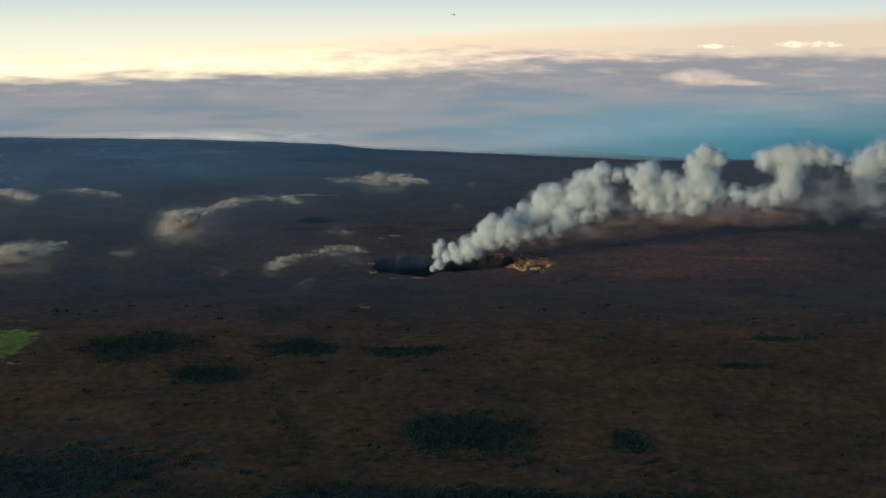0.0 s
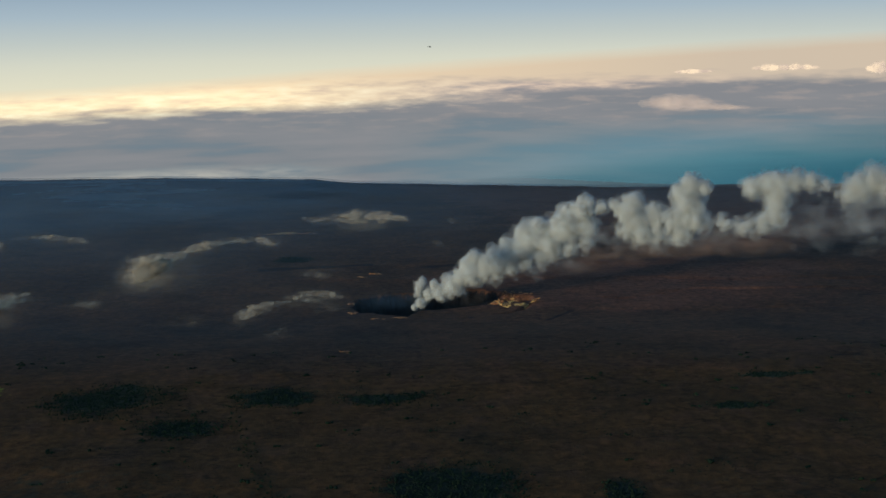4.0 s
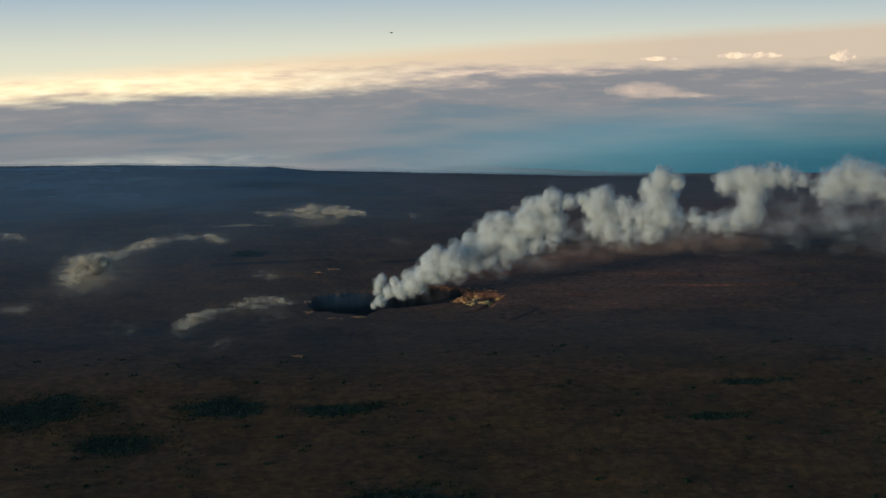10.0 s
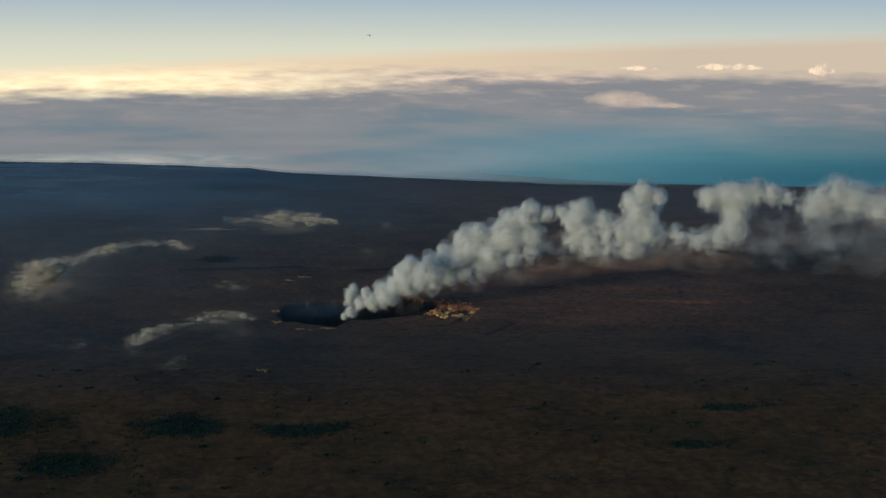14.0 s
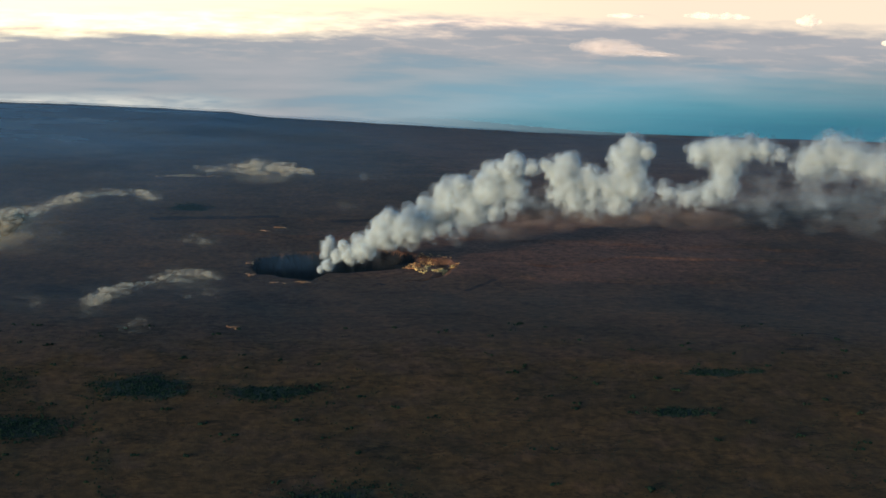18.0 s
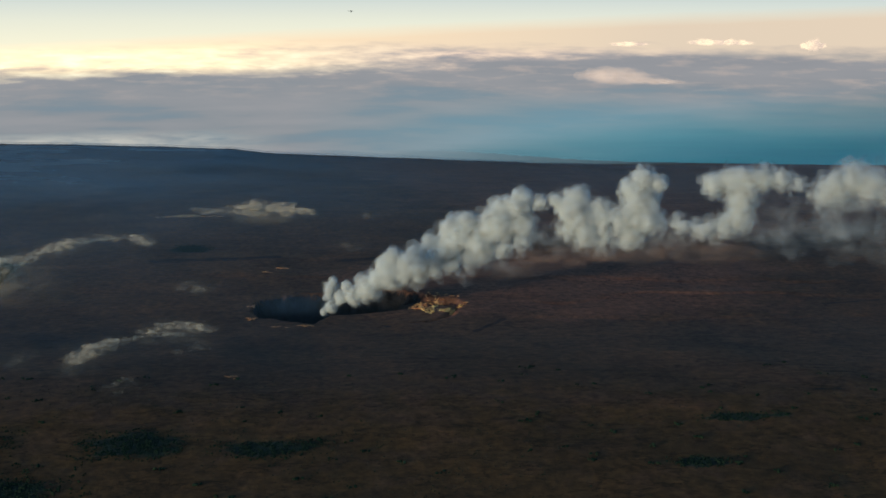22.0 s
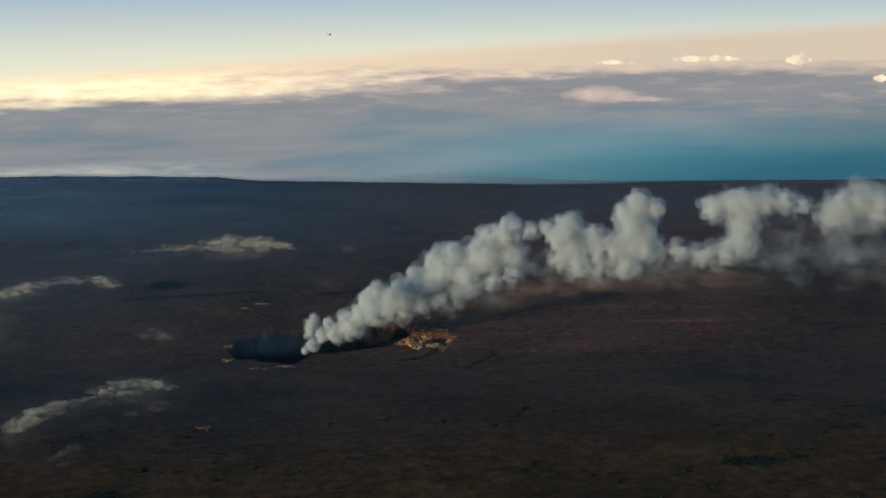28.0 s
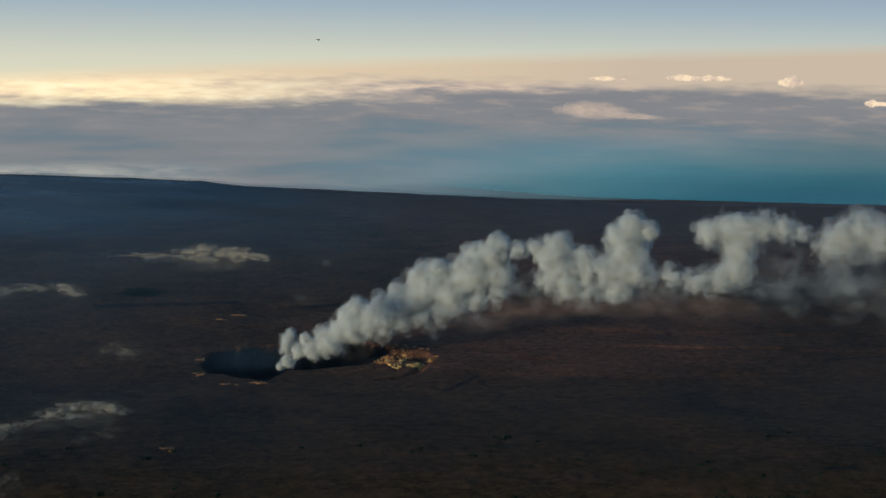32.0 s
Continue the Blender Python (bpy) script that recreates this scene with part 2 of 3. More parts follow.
green = 0 * gx
for n, (cx, cy, rx, ry) in enumerate(WOODS):
    green = np.maximum(green, ellipse(gx, gy, cx, cy, rx, ry, 0.6, n, 1.2))
green = np.maximum(green, 0.45 * step(-225, -310, gy) + 0.25 * step(-20, -120, gx) * step(-120, -200, gy))
paint("green", 0.62 * green)
paint("earth", 0.50 * step(-80, -210, gy))
paint("rust", 0.55 * ellipse(gx, gy, 120, 70, 130, 45, 0.6) + 0.12 * ellipse(gx, gy, 20, 62, 60, 14, 0.5) + 0.18 * step(-90, -230, gy) + 0.45 * ellipse(gx, gy, 130, 15, 110, 45, 0.8) + 0.55 * step(40, 260, gx + 0.2 * gy) * step(80, 220, gy) + 0.12 * step(-120, 120, gx) + 0.12 * ellipse(gx, gy, 58, 2, 24, 18, 0.7))
paint("pasture", 0.74 * ellipse(gx, gy, -167, -192, 19, 24, 0.8, 7, 1.2))
u, v = (gx + 0.75 * gy) / 3.2, (gy - 0.75 * gx) / 11.0
streaks = np.clip(1 - 2.6 * np.abs(2 * fbm(np.stack([u, v, 0 * u], -1), 4, 63) - 1), 0, 1)
mineral = 0.44 * ellipse(gx, gy, 58, 1, 6, 4, 0.6, 2) + 0.72 * streaks * ellipse(gx, gy, 47, 12, 15, 17, 0.7, 4)
mineral = np.maximum(mineral, 0.40 * ellipse(gx, gy, -152, -214, 16, 8, 0.9, 5, 1.6))
mineral = np.maximum(mineral, 0.38 * ellipse(gx, gy, -172, -157, 9, 6, 0.9, 6, 1.6))
mineral = np.maximum(mineral, 0.75 * ellipse(gx, gy, -97, 238, 19, 7, 0.8, 11, 0.9))
for cx, cy, rx, ry in [(-25, 84, 8, 5), (293, 1318, 16, 16)]:
    mineral = np.maximum(mineral, 0.50 * ellipse(gx, gy, cx, cy, rx, ry, 0.95))
paint("mineral", mineral)


def along(x, y, ax, ay, bx, by, wide, seed):
    """1 on a ragged strip between two places, 0 away from it."""
    t = np.clip(((x - ax) * (bx - ax) + (y - ay) * (by - ay)) / ((bx - ax) ** 2 + (by - ay) ** 2), 0, 1)
    d = np.hypot(x - ax - t * (bx - ax), y - ay - t * (by - ay)) / wide
    return 1 - step(0.5, 1.2, d + 0.9 * (fbm(flat3(x, y, 2.5 * wide), 4, seed) - 0.5))


# dark beds of fresh lava, a dark pond and gashes in the plain
fresh = ellipse(gx, gy, -79, 132, 13, 11, 0.4, 12, 0.5)
for n, (ax, ay, bx, by, wide) in enumerate(DARK_STRIPS):
    fresh = np.maximum(fresh, along(gx, gy, ax, ay, bx, by, wide, 110 + n))
# the pit's walls and floor are painted darker with depth, as their shade
depth_here = pit_depth(gx, gy)
paint("char_pit_shade", 0.46 * fresh + 0.6 * np.maximum(step(3.0, 6.0, depth_here), step(0.2, 0.9, depth_here) * step(0, 4, gy - 6 - 0.1 * (gx - 10))) * step(52, 44, gx))
ground = tagged(new("ground", land_mesh), "dark brown lava land with a collapsed crater", "ground", kind="structure")

# ---- the sea ----
rad = np.concatenate([np.linspace(0, 3000, 12), np.linspace(3200, 5400, 12)])
ang = np.linspace(0, 2 * math.pi, 97)
rr, aa = (v.ravel() for v in np.meshgrid(rad, ang))
water = tagged(new("water", mesh_arrays("water", np.stack([rr * np.sin(aa), rr * np.cos(aa) - 500, 0 * rr - 121], -1), grid_faces(len(rad), len(ang)), water_material())),
               "calm teal and blue sea reaching to the horizon", "sea", kind="structure")


# ---- distant cloud bank ----
def bank_material():
    m, nodes, links, out = material("painted_cloud_bank")

    def math_node(op, a, b):
        n = nodes.new("ShaderNodeMath")
        n.operation = op
        for s, v in ((n.inputs[0], a), (n.inputs[1], b)):
            if hasattr(v, "links"):
                links.new(v, s)
            else:
                s.default_value = v
        return n.outputs[0]

    def spread(v, a, b, c=0.0, d=1.0):
        n = nodes.new("ShaderNodeMapRange")
        for k, x in (("From Min", a), ("From Max", b), ("To Min", c), ("To Max", d)):
            n.inputs[k].default_value = x
        links.new(v, n.inputs["Value"])
        return n.outputs[0]

    at = nodes.new("ShaderNodeAttribute")
    at.attribute_name = "bearing"
    sep = nodes.new("ShaderNodeSeparateXYZ")
    links.new(at.outputs["Vector"], sep.inputs[0])
    side, rise = sep.outputs[0], sep.outputs[1]
    wisps = noise_node(nodes, links, 0.50, 5.0, 0.50, (0.26, 2.2, 1.0), at.outputs["Vector"]).outputs[0]
    lumps = noise_node(nodes, links, 1.4, 6.0, 0.56, (0.36, 2.2, 1.0), at.outputs["Vector"]).outputs[0]
    ragged = math_node("ADD", math_node("MULTIPLY", math_node("SUBTRACT", wisps, 0.5), 1.5), math_node("MULTIPLY", math_node("SUBTRACT", lumps, 0.5), 0.8))
    h = math_node("ADD", rise, math_node("MULTIPLY", ragged, 0.55))
    # the body of the bank with its shade painted in: lavender grey, turning teal low down over the open water away from
    # the sun
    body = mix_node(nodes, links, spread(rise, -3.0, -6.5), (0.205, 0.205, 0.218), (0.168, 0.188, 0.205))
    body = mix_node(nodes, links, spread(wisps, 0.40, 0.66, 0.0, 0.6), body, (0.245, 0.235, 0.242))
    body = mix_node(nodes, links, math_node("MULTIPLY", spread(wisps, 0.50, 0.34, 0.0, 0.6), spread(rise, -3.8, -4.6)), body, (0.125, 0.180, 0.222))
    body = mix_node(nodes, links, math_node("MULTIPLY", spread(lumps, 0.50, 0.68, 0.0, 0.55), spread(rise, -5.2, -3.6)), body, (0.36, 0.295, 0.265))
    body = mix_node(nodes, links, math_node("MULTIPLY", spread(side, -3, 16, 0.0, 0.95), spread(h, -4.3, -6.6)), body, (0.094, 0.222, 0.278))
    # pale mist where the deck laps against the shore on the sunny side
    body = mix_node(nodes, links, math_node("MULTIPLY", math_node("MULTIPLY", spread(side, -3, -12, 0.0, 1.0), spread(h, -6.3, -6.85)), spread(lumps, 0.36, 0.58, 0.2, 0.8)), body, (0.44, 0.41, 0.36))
    # its tops with sunlight painted in, deep on the sunny side and broken into thin lines on the other
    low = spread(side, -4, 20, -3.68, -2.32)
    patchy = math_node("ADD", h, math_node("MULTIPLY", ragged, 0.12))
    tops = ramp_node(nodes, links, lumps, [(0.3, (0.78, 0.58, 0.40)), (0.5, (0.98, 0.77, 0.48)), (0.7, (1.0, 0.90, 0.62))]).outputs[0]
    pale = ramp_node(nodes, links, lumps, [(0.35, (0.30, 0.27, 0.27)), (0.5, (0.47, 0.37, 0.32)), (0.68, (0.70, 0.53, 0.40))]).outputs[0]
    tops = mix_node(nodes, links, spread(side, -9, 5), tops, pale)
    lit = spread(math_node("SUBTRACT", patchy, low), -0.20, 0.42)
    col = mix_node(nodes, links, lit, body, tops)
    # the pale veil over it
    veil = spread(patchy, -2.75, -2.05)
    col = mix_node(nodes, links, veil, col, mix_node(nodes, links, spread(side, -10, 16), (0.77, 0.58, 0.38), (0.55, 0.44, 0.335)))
    # the bank glows by itself: its light and shade are all in this colour
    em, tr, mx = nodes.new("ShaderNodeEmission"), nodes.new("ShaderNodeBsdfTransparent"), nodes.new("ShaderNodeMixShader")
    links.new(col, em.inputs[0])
    top = spread(side, -16, 27, -2.35, -0.25)
    over = math_node("SUBTRACT", math_node("ADD", rise, math_node("MULTIPLY", ragged, 0.12)), top)
    solid = spread(over, 0.22, -0.45, 0.0, 1.0)
    # it thins out over the open water, sooner away from the sun
    edge = math_node("SUBTRACT", math_node("ADD", rise, math_node("MULTIPLY", ragged, 0.6)), spread(side, -8, 26, -9.6, -4.5))
    solid = math_node("MULTIPLY", solid, spread(edge, -2.2, 0.6))
    links.new(solid, mx.inputs[0])
    links.new(tr.outputs[0], mx.inputs[1])
    links.new(em.outputs[0], mx.inputs[2])
    links.new(mx.outputs[0], out.inputs[0])
    return m


# the deck spreads out low over the sea and rises to its far edge: distance and height down its slope
profile = np.array([(1480, -118), (1700, -116), (1960, -110), (2150, -106), (2400, -104), (2700, -104), (3000, -105), (3300, -105), (3600, -103), (3900, -98), (4200, -84), (4500, -66), (4700, -48), (4720, -20), (4725, 10), (4730, 40), (4735, 80), (4740, 125)], float)
ha = np.linspace(radians(-75), radians(75), 121)
pr, pa = np.meshgrid(np.arange(len(profile)), ha)
dist, vz, va = profile[pr.ravel(), 0], profile[pr.ravel(), 1], pa.ravel()
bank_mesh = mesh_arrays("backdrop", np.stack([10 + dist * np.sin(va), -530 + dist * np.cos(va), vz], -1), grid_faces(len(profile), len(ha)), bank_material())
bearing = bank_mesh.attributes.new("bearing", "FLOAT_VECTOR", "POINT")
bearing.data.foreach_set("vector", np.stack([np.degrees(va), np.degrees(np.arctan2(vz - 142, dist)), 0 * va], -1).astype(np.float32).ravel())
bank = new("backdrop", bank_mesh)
tagged(bank, "far glowing cloud bank with sunlight painted into its tops", "cloud bank", kind="structure")


# ---- blue sheet that stands in for thin haze over the far land ----
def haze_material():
    m, nodes, links, out = material("haze_sheet")
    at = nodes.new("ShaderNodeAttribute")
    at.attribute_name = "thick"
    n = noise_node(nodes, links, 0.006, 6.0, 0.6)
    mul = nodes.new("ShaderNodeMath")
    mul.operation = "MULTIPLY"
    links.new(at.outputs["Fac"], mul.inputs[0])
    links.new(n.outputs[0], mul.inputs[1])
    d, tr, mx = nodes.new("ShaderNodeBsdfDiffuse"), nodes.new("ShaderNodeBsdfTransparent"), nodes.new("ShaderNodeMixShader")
    # the blue of distant air is put into this sheet's colour
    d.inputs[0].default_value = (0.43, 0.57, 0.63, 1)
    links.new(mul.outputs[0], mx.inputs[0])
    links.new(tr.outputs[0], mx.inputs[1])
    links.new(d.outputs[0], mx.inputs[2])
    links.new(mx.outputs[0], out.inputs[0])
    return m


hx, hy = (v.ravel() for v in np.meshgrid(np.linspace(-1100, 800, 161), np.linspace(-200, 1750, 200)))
haze_mesh = mesh_arrays("haze_sheet", np.stack([hx, hy, land_height(hx, hy) + pit_depth(hx, hy) + 4 + 4 * step(250, 700, hy) - 5 * step(850, 1150, hy)], -1), grid_faces(161, 200), haze_material())
thick = haze_mesh.attributes.new("thick", "FLOAT", "POINT")
# thicker far off and over the pit, which tints both bluer
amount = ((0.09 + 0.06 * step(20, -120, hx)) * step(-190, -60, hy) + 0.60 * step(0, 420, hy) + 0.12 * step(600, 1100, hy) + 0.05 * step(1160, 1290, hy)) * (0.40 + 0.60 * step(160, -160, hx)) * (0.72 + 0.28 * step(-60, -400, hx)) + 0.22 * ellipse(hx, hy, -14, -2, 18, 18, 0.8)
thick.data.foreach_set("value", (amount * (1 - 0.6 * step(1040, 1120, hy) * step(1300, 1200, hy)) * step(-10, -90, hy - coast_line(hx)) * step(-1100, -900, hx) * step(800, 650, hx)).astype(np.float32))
haze = tagged(new("haze_sheet", haze_mesh), "thin blue sheet that paints haze over the far lava land", "haze", kind="stuff")


# ---- clouds ----
def ball_mesh(detail):
    bm = bmesh.new()
    bmesh.ops.create_icosphere(bm, subdivisions=detail, radius=1.0)
    co = np.array([v.co for v in bm.verts])
    fa = np.array([[v.index for v in f.verts] for f in bm.faces])
    bm.free()
    return co, fa


BALL, BALL_FACES = ball_mesh(3)
SMALL, SMALL_FACES = ball_mesh(2)


def veil_material(name, color, most, scale, stretch=(1, 1, 1), low=0.40, high=0.62):
    """Vapour that lets part of the light through, in a ragged pattern."""
    m, nodes, links, out = material(name)
    d, sc, tr = nodes.new("ShaderNodeBsdfDiffuse"), nodes.new("ShaderNodeBsdfTranslucent"), nodes.new("ShaderNodeBsdfTransparent")
    body, mx = nodes.new("ShaderNodeMixShader"), nodes.new("ShaderNodeMixShader")
    d.inputs[0].default_value = sc.inputs[0].default_value = (*color, 1)
    body.inputs[0].default_value = 0.5
    links.new(d.outputs[0], body.inputs[1])
    links.new(sc.outputs[0], body.inputs[2])
    n = noise_node(nodes, links, scale, 7.0, 0.62, stretch)
    r = ramp_node(nodes, links, n.outputs[0], [(low, (0, 0, 0)), (high, (most, most, most))])
    links.new(r.outputs[0], mx.inputs[0])
    links.new(tr.outputs[0], mx.inputs[1])
    links.new(body.outputs[0], mx.inputs[2])
    links.new(mx.outputs[0], out.inputs[0])
    return m


WHITE = (0.90, 0.945, 0.935)
STEAM = veil_material("steam", WHITE, 0.62, 0.2, (1, 1, 1), 0.0, 0.30)
STEAM_SHRED = veil_material("steam_shred", WHITE, 0.17, 0.40, (1, 1, 1), 0.22, 0.60)
STEAM_WISP = veil_material("steam_wisp", WHITE, 0.09, 0.35, (1, 1, 1), 0.36, 0.62)
THIN_SHRED = veil_material("fume_shred", WHITE, 0.028, 0.16, (1, 1, 0.8), 0.36, 0.70)
CREAM = (0.90, 0.80, 0.62)
CLOUD_SHRED = veil_material("cloud_shred", CREAM, 0.145, 0.42, (0.6, 0.9, 1.5), 0.45, 0.64)
FAINT_SHRED = veil_material("faint_cloud_shred", CREAM, 0.026, 0.26, (0.6, 0.9, 1.4), 0.44, 0.66)


def billow(p, seed):
    """Rounded heads with creases between them, from 0 to 1."""
    out, amp, s = 0, 1.0, 0
    for o in range(4):
        out = out + amp * np.abs(2 * value_noise(p * 2.1**o + 5.1 * o, seed + o) - 1)
        s, amp = s + amp, amp * 0.40
    return out / s


def puff_surface(x, y, z, rx, ry, rz, k, swell=0.62):
    """A billowing closed surface k times the size of the puff."""
    c, r = np.array([x, y, z]), np.array([rx, ry, rz])
    b = billow((BALL * r + c) / (0.62 * min(rx, ry, rz) + 0.6), 40)
    return c + BALL * r * (k * (0.76 + swell * b))[:, None]


TINY, TINY_FACES = ball_mesh(1)


def steam_shreds(rng, name, x, y, z, r, count, near, far, low, high, mat):
    """Many ragged shreds of steam that fill the skin of a billowing puff, from near to far of its radius, and shade as one rounded body."""
    c = np.array([x, y, z])
    way = rng.normal(size=(count, 3))
    way /= np.linalg.norm(way, axis=1, keepdims=True)
    b = billow((way * r + c) / (0.62 * r + 0.6), 40)
    at = c + way * (r * (0.70 + 0.75 * b) * (near + (far - near) * rng.random(count) ** 1.2))[:, None]
    size = r * (low + (high - low) * rng.random(count) ** 1.5)
    shape = TINY[None] * (0.78 + 0.44 * rng.random((count, len(TINY), 1))) * rng.uniform(0.7, 1.4, (count, 1, 3)) * size[:, None, None]
    co = (at[:, None] + shape).reshape(-1, 3)
    fa = (TINY_FACES[None] + (np.arange(count) * len(TINY))[:, None, None]).reshape(-1, 3)
    me = mesh_arrays(name, co, fa, mat)
    # the skin of one puff runs on into the next, so that the whole plume rounds off upwards and to its sunny side
    out = (co - c) / (np.linalg.norm(co - c, axis=1, keepdims=True) + 1e-6) + 0.12 * np.tile(TINY, (count, 1)) + [-0.30, -0.55, 0.40]
    me.normals_split_custom_set_from_vertices(out / np.linalg.norm(out, axis=1, keepdims=True))
    return me


def shreds(rng, name, places, mat):
    """Many small overlapping ragged shreds of vapour in one mesh: x, y, z and the three half sizes of each."""
    co, fa = [], []
    for n, (x, y, z, rx, ry, rz, turn) in enumerate(places):
        r = np.array([rx, ry, rz])
        off = rng.uniform(0, 90, 3)
        b = fbm(SMALL * 1.5 + off, 3, 200)
        q = SMALL * r * (0.25 + 1.5 * b)[:, None]
        ca, sa = math.cos(radians(turn)), math.sin(radians(turn))
        co.append(np.stack([x + ca * q[:, 0] - sa * q[:, 1], y + sa * q[:, 0] + ca * q[:, 1], z + q[:, 2]], -1))
        fa.append(SMALL_FACES + n * len(SMALL))
    return mesh_arrays(name, np.concatenate(co), np.concatenate(fa), mat)


def gathered(rng, count, reach=1.0):
    """Points that crowd towards the middle of a ball."""
    p = rng.normal(size=(count, 3))
    return p / np.linalg.norm(p, axis=1, keepdims=True) * (reach * rng.random((count, 1)) ** 0.7)


DRIFT = -0.4     # the plume drifts towards the camera as it goes
# along the plume: how far it has drifted, height, radius and density of each swelling
JET = [(-1.0, -0.4, 1.7, 1), (2.4, 2.2, 2.9, 1), (6.8, 7.2, 3.3, 1), (9.6, 12.4, 2.5, 1), (13.2, 8.6, 4.5, 1), (20, 13, 6.0, 1), (24, 17, 5, 1), (29.5, 21, 7.2, 1), (31, 27.5, 4.6, 1), (27, 24.5, 4.0, 1),
       (36, 22.5, 6.0, 0.9), (41.5, 26, 7.3, 1), (46.5, 36.5, 2.8, 1), (48.5, 31.5, 6.8, 1), (55, 34, 6.3, 0.9), (58.5, 41, 7.6, 1), (63.2, 45.5, 5.0, 1), (56, 43.5, 4, 1), (69, 38, 7.4, 0.8), (76.5, 46.5, 8.4, 1),
       (84, 54, 6.0, 1), (85.5, 58, 4.6, 1), (78, 53.5, 5, 1), (86, 47, 5.6, 0.8), (2.3, 11.2, 3.4, 0.62), (1.4, 7.4, 2.4, 0.5), (3.6, 14.0, 2.4, 0.55), (31, 16.5, 4.0, 0.5), (43, 21.5, 4.4, 0.5), (50, 24.5, 4.6, 0.45), (57, 27.5, 5, 0.5), (65, 30, 5, 0.45), (71, 32.5, 5.4, 0.45), (79, 36, 5, 0.36), (86, 39, 5, 0.3), (62, 22, 4.5, 0.12), (78, 28, 5, 0.12), (93, 43, 5, 0.2)]
TOWERS = [(99, 58.5, 3.2, 0.55), (93, 57, 3.6, 0.6), (107.5, 60, 5.2, 0.85), (104, 55.5, 5.0, 0.8), (109, 52, 7.4, 0.78), (112, 44.5, 6.6, 0.6), (105, 46, 5.5, 0.5), (119, 51, 6, 0.55), (117, 57, 4.5, 0.4), (133.5, 69.5, 5.0, 0.92), (129, 65, 5.2, 0.9), (139.5, 68, 3.6, 0.8),
          (133, 60, 7.2, 0.85), (135.5, 52, 7.0, 0.7), (126.5, 52, 6.4, 0.66), (129, 45, 6.6, 0.5), (140, 45, 6.5, 0.2), (148.6, 51, 5.5, 0.34), (148, 46, 6, 0.12), (119, 43, 6.5, 0.34), (100, 41, 6.5, 0.1)]
TAIL = [(171.5, 71, 6.4, 0.75), (160, 68.5, 5.2, 0.7), (165.5, 71, 5.4, 0.75), (178, 72.3, 5.2, 0.66), (184, 72.3, 4.8, 0.5), (190, 71, 4, 0.3), (171, 63.5, 6.4, 0.62), (170, 56.5, 6.8, 0.55), (164, 51.5, 6.4, 0.42), (157, 50, 6, 0.30), (175, 51, 6.5, 0.2), (187, 60, 6, 0.05),
        (204, 70, 8.0, 0.5), (209, 74, 6.8, 0.5), (199, 67, 6, 0.3), (216, 72, 8, 0.48), (202, 60, 8, 0.2), (213, 62, 8, 0.12), (227, 69, 9, 0.42), (240, 69, 10, 0.4), (232, 59, 9, 0.05), (260, 70, 11, 0.4), (283, 72, 12, 0.4), (186, 50, 9, 0.25), (206, 52, 10, 0.25), (226, 53, 11, 0.25), (248, 55, 12, 0.25), (272, 57, 13, 0.25)]
rng = np.random.default_rng(7)
plume = tagged(new("steam_plume"), "billowing white volcanic steam plume drifting from the crater vent", "steam plume")
for x, z, r, dens in JET + TOWERS + TAIL:
    y = DRIFT * x
    if dens < 0.3:
        spots = gathered(rng, int(80 * dens) + 24, 1.3)
        spots = [(x + a * r, y + b * r, z + c * r, *(r * rng.uniform(0.16, 0.56) * np.array([1.3, 1.0, 0.8])), rng.uniform(0, 360)) for a, b, c in spots]
        tagged(part("thin_vapour", shreds(rng, "thin_vapour", spots, THIN_SHRED), plume, "thin see-through vapour"), kind="stuff")
        continue
    puff = part("puff", mesh_arrays("puff", puff_surface(x, y, z, r, r, r, 0.54 if dens == 1 else 0.32), BALL_FACES, STEAM if dens > 0.7 else STEAM_WISP), plume)
    tagged(part("billow", steam_shreds(rng, "billow", x, y, z, r, int(430 * dens**2), 0.20, 1.06, 0.14, 0.42, STEAM_SHRED), puff), kind="stuff")
    tagged(part("wisp", steam_shreds(rng, "wisp", x, y, z, r, int(60 + 80 * dens), 0.70, 1.36, 0.12, 0.36, STEAM_WISP), puff, "thin ragged edge of steam"), kind="stuff")
ASH_SHRED = veil_material("ash_shred", (0.62, 0.43, 0.33), 0.03, 0.14, (1, 1, 1), 0.34, 0.64)
for x, z, r in [(80, 24, 8), (100, 30, 8), (120, 33, 9), (142, 36, 9), (165, 38, 10)]:
    spots = [(x + 2.2 * a * r, DRIFT * x + 3 + b * r, z + 3 + 0.6 * c * r, r * rng.uniform(0.4, 1.0), r * 0.5, r * rng.uniform(0.1, 0.26), 0) for a, b, c in gathered(rng, 50)]
    tagged(part("ash_fume", shreds(rng, "ash_fume", spots, ASH_SHRED), plume, "thin brown fume under the steam"), kind="stuff")

